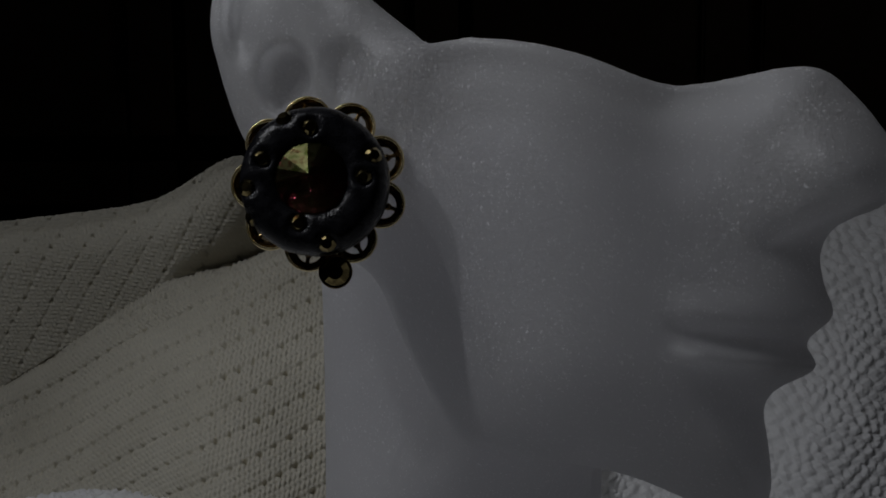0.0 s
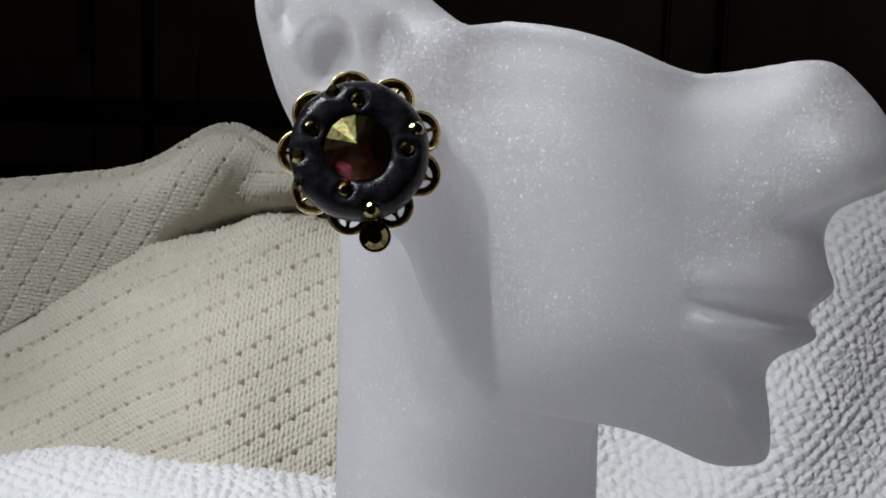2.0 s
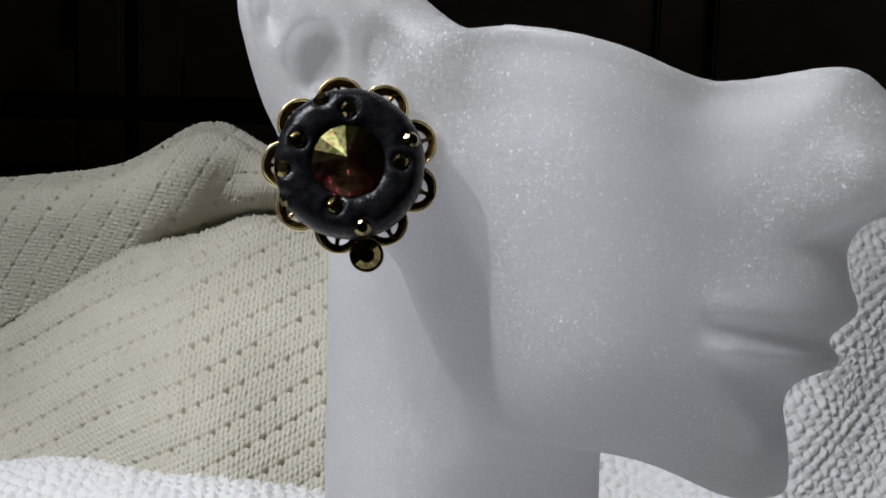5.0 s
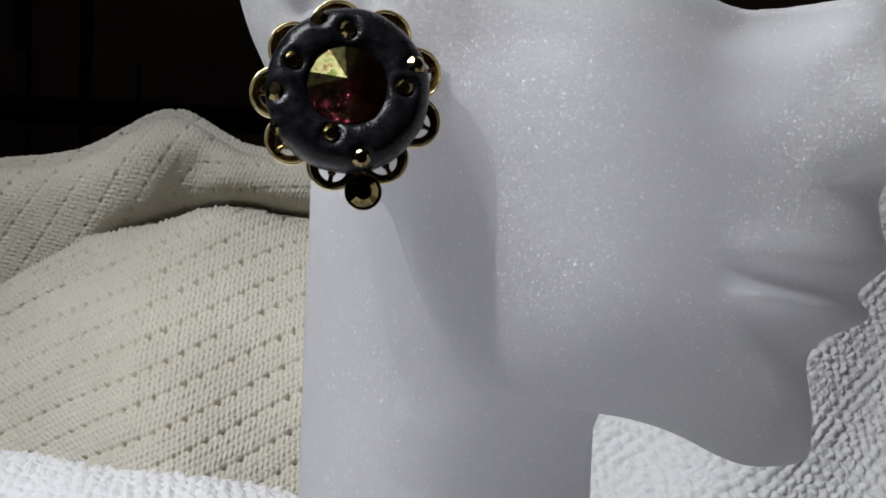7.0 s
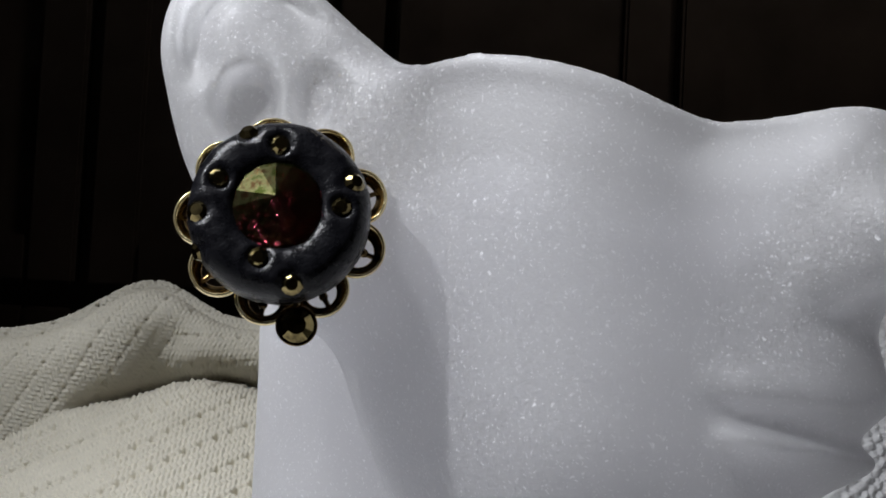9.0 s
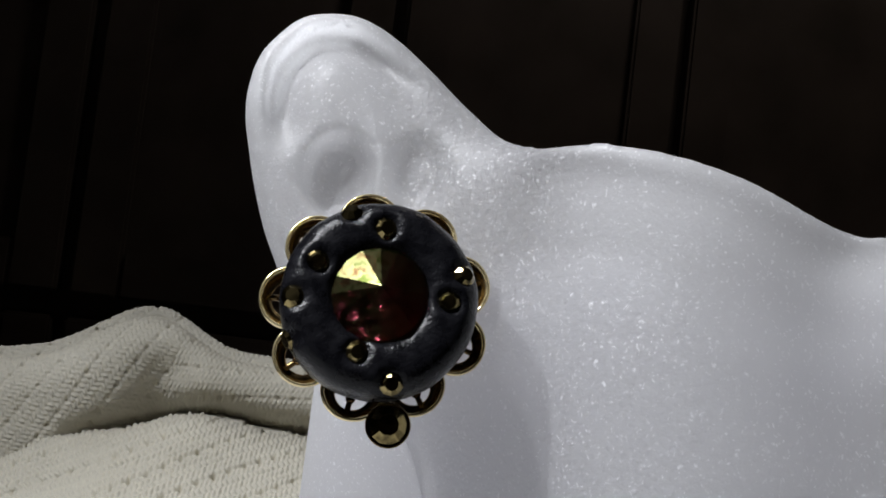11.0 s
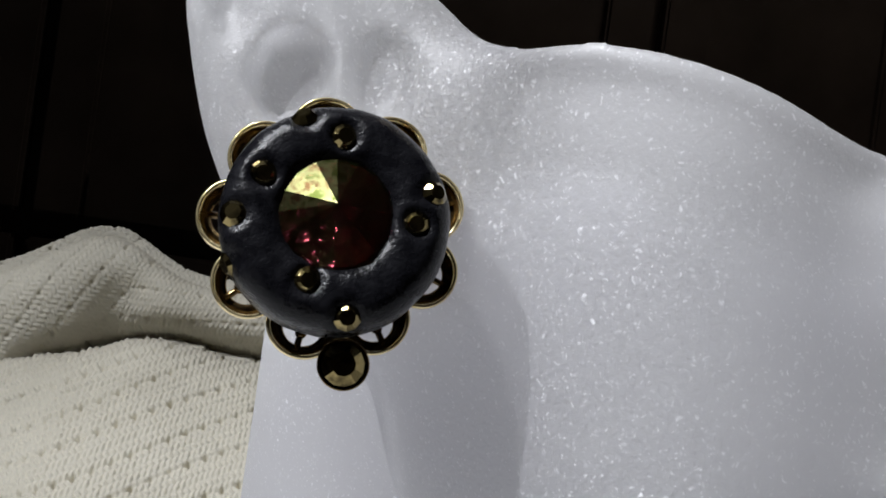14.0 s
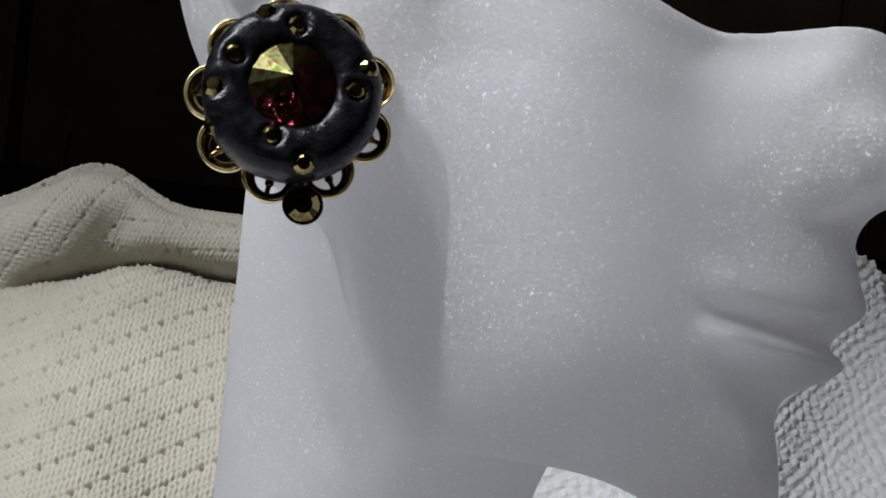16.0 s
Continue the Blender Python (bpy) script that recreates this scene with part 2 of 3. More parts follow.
PROFILE = [(73.9, 6.2, 204.6), (70.4, 3.7, 204.6), (68.8, -1.7, 204.6), (69.4, -6.8, 206.6), (70.9, -9.8, 208.6), (70.9, -12.3, 210.6), (68.3, -14.5, 211.6),
       (67.6, -16.6, 211.6), (68.6, -19.8, 214.6), (67.4, -22.9, 216.6), (63.4, -26.4, 221.6), (61.8, -29.9, 224.6), (62.4, -36.0, 226.6), (63.5, -43.2, 229.6),
       (62.9, -47.2, 229.6), (60.7, -49.1, 229.6), (53.0, -49.2, 226.6), (45.3, -46.2, 223.6), (38.0, -43.4, 224.6), (31.5, -41.5, 225.6), (26.7, -41.0, 226.6)]
JAW = [(20, -41.2, 231), (10, -40.0, 238), (3, -36, 245), (-3, -28, 248), (-7.5, -20, 248), (-11, -11.8, 246), (-14, -3.4, 241), (-20, -1, 236), (-28.5, 4, 232)]


GROW = 0.7      # the rounding of the edges takes this back


def spline(points, per):
    """A closed Catmull-Rom curve through the points."""
    q = np.array(points, float)
    a, b, c, e = np.roll(q, 1, 0), q, np.roll(q, -1, 0), np.roll(q, -2, 0)
    out = []
    for s in np.arange(per) / per:
        out.append(0.5 * (2 * b + (c - a) * s + (2 * a - 5 * b + 4 * c - e) * s ** 2 + (3 * b - a - 3 * c + e) * s ** 3))
    return np.stack(out, 1).reshape(-1, q.shape[1])


def away(p, line):
    """Distance of points to a closed line, and the line's third value there."""
    a, b = line, np.roll(line, -1, 0)
    best, val = np.full(len(p), 1e9), np.zeros(len(p))
    for s, e in zip(a, b):
        d = e[:2] - s[:2]
        k = np.clip(((p - s[:2]) @ d) / max(d @ d, 1e-9), 0, 1)
        r = np.hypot(*(p - s[:2] - k[:, None] * d).T)
        near = r < best
        best[near], val[near] = r[near], (s[2] + k * (e[2] - s[2]))[near]
    return best, val


def inside(p, line):
    a, b = line[:, :2], np.roll(line[:, :2], -1, 0)
    hit = np.zeros(len(p), bool)
    for s, e in zip(a, b):
        cross = (s[1] > p[:, 1]) != (e[1] > p[:, 1])
        hit ^= cross & (p[:, 0] < (e[0] - s[0]) * (p[:, 1] - s[1]) / (e[1] - s[1] + 1e-12) + s[0])
    return hit


def hump(x, z, cx, cz, sx, sz, turn=0.0):
    c, s = math.cos(radians(turn)), math.sin(radians(turn))
    u, v = (x - cx) * c + (z - cz) * s, -(x - cx) * s + (z - cz) * c
    return np.exp(-0.5 * ((u / sx) ** 2 + (v / sz) ** 2))


def cheek(x):
    """The depth of the flat of the face, from the ear's foot on."""
    return 226.0 - 28.2 * (0.5 + 0.5 * np.tanh((x - 9.0) / 16.0))


def relief(p, d, edge):
    """The depth of the bust's near face."""
    x, z = p.T
    aim = cheek(x + 8 * step(-12, 44, z))
    q = np.clip(d / 24, 0, 1)
    y = aim + (edge - aim) * (1 - np.sqrt(1 - (1 - q) ** 2))
    y += 2.5 * (1 - np.sqrt(1 - (1 - np.clip(d / 3, 0, 1)) ** 2))
    # ear: rim, groove, bowl, the hollow before it
    ear = 1 - step(-20, -6, x)
    high = step(36, 46, z)
    hollow = step(3.2, 4.8, d) * (1 - step(5.5, 12, d)) * (1 - step(-30, -16, x - 0.3 * (z - 50)))
    y += ear * high * (-1.2 * np.exp(-0.5 * ((d - 2.2) / 1.3) ** 2) + 3.8 * hollow)
    bowl = np.hypot((x + 30.8) / 6.0, (z - 35.2) / 7.2)
    y += 5.5 * (1 - step(0.78, 1.02, bowl))
    y += 2.6 * (1 - step(0.5, 1.1, np.hypot((x + 18.5) / 5.0, (z - 36) / 7.0)))
    y -= 1.5 * hump(x, z, -24.5, 35, 1.5, 6, 12)
    # face: cheek, hollow beside the nose, nose, lips, chin
    y -= 4.2 * hump(x, z, 13, 4, 19, 30)
    y += 4.6 * hump(x, z, 46, 12, 9, 15, 12)
    y -= 1.8 * step(52.0, 57.0, x - 0.1 * (z - 14)) * step(1, 7, z) * (1 - step(22, 30, z))
    y -= 1.6 * hump(x, z, 58, -6, 6, 5, 20)
    y -= 2.2 * hump(x, z, 66, 18, 7, 12, 20)
    wing = z - (1.7 + (x - 60.1) * 0.44)
    y -= 7.0 * hump(x, z, 67, 10, 7, 7) * step(-0.5, 0.9, wing)
    y += 3.6 * hump(x, z, 67, 0, 6, 3.5)
    lips, along = step(38, 46, x), z + 14.6 + (x - 42.8) * 0.13
    y += lips * (-2.8 * np.exp(-0.5 * ((along - 3.8) / 2.4) ** 2) + 4.2 * np.exp(-0.5 * (along / 1.3) ** 2) - 4.2 * np.exp(-0.5 * ((along + 3.3) / 1.7) ** 2))
    y += 2.2 * hump(x, z, 57, -28.5, 7, 3.6, -10)
    y -= 2.0 * hump(x, z, 53, -38, 8, 6)
    return y


def eased(rings, per=5):
    """An open Catmull-Rom run through the rings."""
    q = np.array(rings, float)
    q = np.concatenate([q[:1], q, q[-1:]])
    out = []
    for a, b, c, e in zip(q[:-3], q[1:-2], q[2:-1], q[3:]):
        for s in np.arange(per) / per:
            out.append(0.5 * (2 * b + (c - a) * s + (2 * a - 5 * b + 4 * c - e) * s ** 2 + (3 * b - a - 3 * c + e) * s ** 3))
    return out + [q[-1]]


def bust():
    from mathutils.geometry import delaunay_2d_cdt
    line = spline([(x, z, 230.7) for x, z in EAR] + [(x, z, y - 1.5) for x, z, y in RIM] + PROFILE + JAW, 6)
    tangent = np.roll(line, -1, 0)[:, :2] - np.roll(line, 1, 0)[:, :2]
    normal = np.stack([tangent[:, 1], -tangent[:, 0]], 1) / (np.linalg.norm(tangent, axis=1)[:, None] + 1e-9)
    line[:, :2] -= GROW * normal
    pts = [line[:, :2]]
    for off in (0.25, 0.7, 1.4):
        ring = line[:, :2] + off * normal
        keep = (away(ring, line)[0] > 0.92 * off) & inside(ring, line)
        pts.append(ring[keep])
    gx, gz = np.meshgrid(np.arange(-47, 83, 1.1), np.arange(-50, 63, 1.1))
    grid = np.stack([gx.ravel(), gz.ravel()], 1) + np.random.uniform(-0.1, 0.1, (gx.size, 2))
    grid = grid[inside(grid, line)]
    pts.append(grid[away(grid, line)[0] > 1.9])
    flat = np.concatenate(pts)
    n = len(line)
    verts, _, faces, *_ = delaunay_2d_cdt([Vector(v) for v in flat], [(i, (i + 1) % n) for i in range(n)], [], 1, 1e-4)
    p = np.array([tuple(v) for v in verts])
    d, _ = away(p, line)
    d[:n] = 0
    far = ((p[:, None] - line[None, :, :2]) ** 2).sum(2) + 2.0
    edge = (line[:, 2] / far ** 1.5).sum(1) / (1 / far ** 1.5).sum(1)
    front = relief(p, d, edge)
    back = edge + 5 + 12 * step(0, 10, d) + 16 * step(8, 24, d) * step(-12, 6, p[:, 0])
    m = len(p)
    co = np.concatenate([np.stack([p[:, 0], front, p[:, 1]], 1), np.stack([p[:, 0], back, p[:, 1]], 1)]) / 1000
    rim = [(i, (i + 1) % n) for i in range(n)]
    tris = [tuple(f) for f in faces]
    polys = tris + [tuple(m + i for i in reversed(f)) for f in tris] + [(a, m + a, m + b, b) for a, b in rim]
    # neck and the core of the head, as rings: height, centre x, centre y, half width, half depth
    rings = [(-200, 5, 296, 52, 46), (-188, 5, 296, 52, 46), (-178, 5, 296, 45, 42), (-150, 4, 296, 37, 37), (-90, 4, 296, 35.3, 35), (-50, 4, 296, 35.3, 35),
             (-25, 4, 295, 35.5, 36), (-8, 5, 290, 36.3, 40), (10, 8, 280, 39, 46), (24, 12, 272, 42, 50), (26, 12, 272, 39, 47)]
    under = [(-8, 26, 238, 24, 24), (-20, 24, 246, 23, 26), (-34, 18, 262, 22.5, 27), (-50, 10, 275, 25, 24), (-66, 7, 283, 28, 22), (-85, 5, 290, 30, 24)]
    k, base = 64, len(co)
    for part_rings in (eased(rings), eased(under)):
        base = len(co)
        loft = [(cx + rx * math.cos(a), cy + ry * math.sin(a), h) for h, cx, cy, rx, ry in part_rings for a in np.linspace(0, 2 * math.pi, k, endpoint=False)]
        co = np.concatenate([co, np.array(loft) / 1000])
        for r in range(len(part_rings) - 1):
            polys += [(base + r * k + i, base + r * k + (i + 1) % k, base + (r + 1) * k + (i + 1) % k, base + (r + 1) * k + i) for i in range(k)]
        polys += [tuple(base + i for i in reversed(range(k))), tuple(base + (len(part_rings) - 1) * k + i for i in range(k))]
    me = bpy.data.meshes.new("display_bust")
    me.from_pydata((co @ np.array(FIELD.to_3x3()).T + np.array(FIELD.translation)).tolist(), [], polys)
    bm = bmesh.new()
    bm.from_mesh(me)
    bmesh.ops.recalc_face_normals(bm, faces=bm.faces)
    low = [v for v in bm.verts if v.co.z < 0.003]
    for v in low:
        v.co.z = 0.003
    bm.to_mesh(me)
    bm.free()
    ob = shown("display_bust", me, GLASS)
    re = ob.modifiers.new("remesh", "REMESH")
    re.mode, re.voxel_size, re.use_smooth_shade = "VOXEL", 0.0008, True
    sm = ob.modifiers.new("smooth", "SMOOTH")
    sm.factor, sm.iterations = 0.5, 6
    bpy.context.view_layer.update()
    whole = bpy.data.meshes.new_from_object(ob.evaluated_get(bpy.context.evaluated_depsgraph_get()))
    ob.modifiers.clear()
    ob.data = whole
    blended(whole)
    return tagged(ob, "frosted white glass half-face display bust with an ear", "bust")


def blended(me):
    """Rounds the jaw over into the neck."""
    n = len(me.vertices)
    co = np.empty(n * 3)
    me.vertices.foreach_get("co", co)
    co = co.reshape(-1, 3)
    inv = np.array(FIELD.inverted())
    at = (co @ inv[:3, :3].T + inv[:3, 3]) * 1000
    line = np.array(PROFILE[-2:] + JAW[:-1], float)
    near = np.full(n, 1e9)
    for a, b in zip(line, line[1:]):
        d = b[:2] - a[:2]
        k = np.clip(((at[:, (0, 2)] - a[:2]) @ d) / (d @ d), 0, 1)
        near = np.minimum(near, np.hypot(*(at[:, (0, 2)] - a[:2] - k[:, None] * d).T))
    w = ((1 - step(7, 17, near)) * (1 - step(262, 272, at[:, 1])))[:, None]
    ends = np.empty(len(me.edges) * 2, np.int64)
    me.edges.foreach_get("vertices", ends)
    i, j = ends.reshape(-1, 2).T
    count = np.bincount(i, minlength=n) + np.bincount(j, minlength=n)
    for _ in range(140):
        mean = np.stack([np.bincount(i, co[j, k], n) + np.bincount(j, co[i, k], n) for k in range(3)], 1) / count[:, None]
        co = co + 0.8 * w * (mean - co)
    me.vertices.foreach_set("co", co.ravel())
    me.update()


bust()


# the earring: lengths in mm, z towards the viewer
def build_earring():
    ear = tagged(new("earring"), "round black clay earring with gold loops and dark red crystal", "earring")
    normal = Vector((0, -1, 0.05)).normalized()
    up = normal.cross(Vector((1, 0, 0)))
    local = Matrix((Vector((1, 0, 0)), up, normal)).transposed().to_4x4()
    ear.matrix_world = FIELD @ Matrix.Translation((-0.0226, 0.2102, 0.0130)) @ local @ Matrix.Scale(0.001, 4)
    cx, cy, big, wide, tall, mid = 0.0, -0.1, 9.5, 4.25, 6.1, 0.0
    stones = [(-0.2, 9.2), (-5.2, 11.2), (-8.9, 3.4), (-11.6, -1.6), (-11.6, -7.2), (-2.2, -8.3), (2.8, -11.8), (9.4, 0.0), (11.2, 4.1)]

    def height(x, y):
        rho = math.hypot(x - cx, y - cy)
        side = min(1, abs(rho - big) / wide) ** (1 / 0.68)
        return mid + tall * max(0.04, 1 - side ** 2) ** (0.5 * 0.72)

    bm = bmesh.new()
    rows, cols = 128, 48
    grid = []
    for i in range(rows):
        a = 2 * math.pi * i / rows
        ring = []
        for j in range(cols):
            b = 2 * math.pi * j / cols
            wob = 1 + 0.022 * noise.noise(Vector((2.2 * math.cos(a), 2.2 * math.sin(a), 3.0))) + 0.010 * noise.noise(Vector((5 * math.cos(a), 5 * math.sin(a), b)))
            cb, sb = math.cos(b), math.sin(b)
            rho = big * wob + wide * math.copysign(abs(cb) ** 0.68, cb)
            v = Vector((cx + rho * math.cos(a), cy + rho * math.sin(a), mid + (tall * wob if sb > 0 else 5.0) * math.copysign(abs(sb) ** 0.72, sb)))
            for sx, sy in stones:
                r = math.hypot(v.x - sx, v.y - sy)
                if v.z > mid - 1 and r < 3.4:
                    v.z -= 0.9 * max(0, 1 - (r / 2.1) ** 2) - 0.12 * math.exp(-((r - 2.5) / 0.6) ** 2)
            v += 0.04 * noise.noise_vector(v * 0.9)
            ring.append(bm.verts.new(v))
        grid.append(ring)
    for i in range(rows):
        for j in range(cols):
            bm.faces.new((grid[i][j], grid[(i + 1) % rows][j], grid[(i + 1) % rows][(j + 1) % cols], grid[i][(j + 1) % cols]))
    part("clay_ring", bm, CLAY, ear, "smooth black clay ring with pressed-in stones")

    def facets(name, r, h, low, n, mat, parent, at, tilt=None, table=0.0, turn=0.0, label=""):
        """A cut stone: a faceted cone or a cone with a flat table, facets split apart."""
        bm = bmesh.new()
        rot = tilt or Matrix.Identity(3)

        def pt(rad, ang, z):
            return Vector(at) + rot @ Vector((rad * math.cos(ang), rad * math.sin(ang), z))

        for i in range(n):
            a, b = 2 * math.pi * i / n + turn, 2 * math.pi * (i + 1) / n + turn
            if table:
                bm.faces.new([bm.verts.new(q) for q in (pt(r, a, low), pt(r, b, low), pt(table, b, h), pt(table, a, h))])
            else:
                bm.faces.new([bm.verts.new(q) for q in (pt(r, a, low), pt(r, b, low), pt(0, 0, h))])
        if table:
            bm.faces.new([bm.verts.new(pt(table, 2 * math.pi * i / n + turn, h)) for i in range(n)])
        return part(name, bm, mat, parent, label, False)

    # crystal: pointed glass front over a foiled back
    bm = bmesh.new()
    n, r = 16, 6.9
    tip, back = bm.verts.new((-0.1, 0.3, 9.3)), bm.verts.new((0, 0, 1.0))
    ra = [bm.verts.new((r * math.cos(2 * math.pi * (i + 0.3) / n), r * math.sin(2 * math.pi * (i + 0.3) / n), 5.2)) for i in range(n)]
    rb = [bm.verts.new((v.co.x, v.co.y, 4.9)) for v in ra]
    for i in range(n):
        j = (i + 1) % n
        bm.faces.new((ra[i], ra[j], tip))
        bm.faces.new((rb[i], rb[j], ra[j], ra[i]))
        bm.faces.new((rb[j], rb[i], back))
    stone = part("crystal", bm, CRYSTAL, ear, "pointed dark red faceted crystal", False)
    bm = bmesh.new()
    for i in range(n):
        for lo, hi, ro, ri, sh in ((4.8, 3.6, 7.45, 5.6, 0.0), (3.6, 2.0, 5.6, 3.2, 0.5), (2.0, 0.8, 3.2, 0.0, 0.2)):
            a, b = 2 * math.pi * (i + 0.8 + sh) / n, 2 * math.pi * (i + 1.8 + sh) / n
            ring = [(ro, a, lo), (ro, b, lo), (ri, b, hi), (ri, a, hi)] if ri else [(ro, a, lo), (ro, b, lo), (0, 0, hi)]
            bm.faces.new([bm.verts.new((q * math.cos(t), q * math.sin(t), z)) for q, t, z in ring])
    part("foil", bm, FOIL, stone, "red and gold foiled back", False)
    for k, (sx, sy) in enumerate(stones):
        e = 0.4
        lean = Vector((height(sx - e, sy) - height(sx + e, sy), height(sx, sy - e) - height(sx, sy + e), 1.3)).normalized()
        lean = (lean + Vector((0.12 * math.cos(2.4 * k), 0.12 * math.sin(2.4 * k) + (0.25 if k == 1 else 0), 0))).normalized()
        rot = Vector((0, 0, 1)).rotation_difference(lean).to_matrix()
        at = Vector((sx, sy, height(sx, sy) - 0.45))
        facets("small_stone", 1.75, 0.55, -0.25, 10, STONE, ear, at, rot, 0.95, 0.7 * k, "small dark bronze faceted stone")

    def tube(bm, path, radius, sides=8, closed=False):
        rings, m = [], len(path)
        for i, q in enumerate(path):
            a, b = path[(i - 1) % m if closed else max(i - 1, 0)], path[(i + 1) % m if closed else min(i + 1, m - 1)]
            t = (Vector(b) - Vector(a)).normalized()
            s = t.cross(Vector((0, 0, 1))).normalized()
            u = s.cross(t)
            rings.append([bm.verts.new(Vector(q) + radius * (math.cos(w) * s + math.sin(w) * u)) for w in np.linspace(0, 2 * math.pi, sides, endpoint=False)])
        for i in range(m if closed else m - 1):
            for j in range(sides):
                bm.faces.new((rings[i][j], rings[i][(j + 1) % sides], rings[(i + 1) % m][(j + 1) % sides], rings[(i + 1) % m][j]))
        if not closed:
            bm.faces.new(rings[0][::-1]), bm.faces.new(rings[-1])

    bm = bmesh.new()
    bmesh.ops.create_cone(bm, cap_ends=True, segments=48, radius1=11.6, radius2=12.2, depth=0.8, matrix=Matrix.Translation((0, 0.5, -6.6)))
    plate = part("filigree_plate", bm, GOLD, ear, "gold filigree base plate", True)
    for k in range(9):
        a = radians(101 - 40 * k)
        out, side = Vector((math.cos(a), math.sin(a), 0)), Vector((-math.sin(a), math.cos(a), 0))
        c = Vector((0, 0.5, -1.0)) + 12.7 * out
        bm = bmesh.new()
        rows = []
        for w in np.linspace(-0.35, math.pi + 0.35, 28):        # a petal bent from a thin ribbon
            d = math.cos(w) * side * 4.3 + math.sin(w) * out * 4.0
            rows.append([bm.verts.new(c + d * f + Vector((0, 0, z))) for f, z in ((1.0, -6.4), (1.07, -5.0), (1.06, -4.4), (1.0, -4.2), (0.94, -4.5), (0.93, -5.4), (0.93, -6.4))])
        for p, q in zip(rows, rows[1:]):
            for g in range(7):
                bm.faces.new((p[g], q[g], q[(g + 1) % 7], p[(g + 1) % 7]))
        loop = part("loop", bm, GOLD, ear, "open gold ribbon loop")
        bm = bmesh.new()
        flat = []
        for w in np.linspace(-0.3, math.pi + 0.3, 24):          # the ledge inside the petal
            d = math.cos(w) * side + math.sin(w) * out
            flat.append([bm.verts.new(c + d * f + Vector((0, 0, z))) for f, z in ((4.1, -6.0), (2.7, -5.9), (2.5, -6.1), (4.1, -6.4))])
        for p, q in zip(flat, flat[1:]):
            for g in range(4):
                bm.faces.new((p[g], q[g], q[(g + 1) % 4], p[(g + 1) % 4]))
        tube(bm, [c + float(f) * out + Vector((0, 0, -5.8)) for f in np.linspace(-1.5, 3.2, 6)], 0.42)
        bmesh.ops.create_icosphere(bm, subdivisions=2, radius=0.75, matrix=Matrix.Translation(c + 1.0 * out + Vector((0, 0, -5.5))))
        part("scroll", bm, BRONZE, loop, "dark bronze filigree inside the loop")
    # drop stone in its cup, and the clip on the lobe
    bm = bmesh.new()
    bmesh.ops.create_cone(bm, cap_ends=True, segments=32, radius1=1.9, radius2=2.9, depth=1.9, matrix=Matrix.Translation((3.4, -16.5, -4.2)))
    tube(bm, [(3.4 + 3.0 * math.cos(w), -16.5 + 3.0 * math.sin(w), -3.3) for w in np.linspace(0, 2 * math.pi, 32, endpoint=False)], 0.2, 8, True)
    cup = part("drop_cup", bm, BRONZE, ear, "dark bronze cup of the drop stone")
    facets("drop_stone", 2.8, -1.7, -2.7, 12, STONE, cup, (3.4, -16.5, -0.6), None, 1.5, 0.2, "dark bronze faceted drop stone")
    bm = bmesh.new()
    tube(bm, [(2.6, -10.6, -6.0), (2.9, -13.2, -5.4), (3.3, -15.2, -4.7)], 0.8)
    part("drop_link", bm, GOLD, ear)
    bm = bmesh.new()
    bmesh.ops.create_cone(bm, cap_ends=True, segments=24, radius1=3.2, radius2=3.2, depth=11.0, matrix=Matrix.Translation((0, 0, -11.2)))
    part("clip", bm, GOLD, ear)


build_earring()


# knitted cloths: fine sheets with their stitches raised
def sheet(place, us, vs, drop):
    uu, vv = np.meshgrid(us, vs, indexing="ij")
    uv = np.stack([uu.ravel(), vv.ravel()], 1)
    c, e = place(uv), 1e-3
    nn = np.cross(place(uv + (e, 0)) - c, place(uv + (0, e)) - c)
    nn /= np.linalg.norm(nn, axis=1, keepdims=True) + 1e-12
    a, b = len(us), len(vs)
    idx = np.arange(a * b).reshape(a, b)
    f = np.stack([idx[:-1, :-1], idx[1:, :-1], idx[1:, 1:], idx[:-1, 1:]], -1).reshape(-1, 4)
    return c - nn * drop, f


def cloth(name, pieces, mat, label):
    """One cloth from its named pieces."""
    thing = tagged(new(name), label, "cloth")
    for kind, (v, f) in pieces:
        me = bpy.data.meshes.new(kind)
        me.from_pydata((v @ np.array(FIELD.to_3x3()).T + np.array(FIELD.translation)).tolist(), [], f.tolist())
        shown(kind, me, mat, thing)
    return thing


TABLE = lambda y: (-EYE + y * math.sin(radians(-TILT))) / math.cos(radians(TILT))   # height of the table over the place's axes


def cream_top(x):
    return 0.0336 + 0.024 * np.exp(-((x + 0.118) / 0.030) ** 2) - 0.13 * np.clip(-0.14 - x, 0, 1) + 0.006 * np.exp(-((x + 0.05) / 0.04) ** 2)


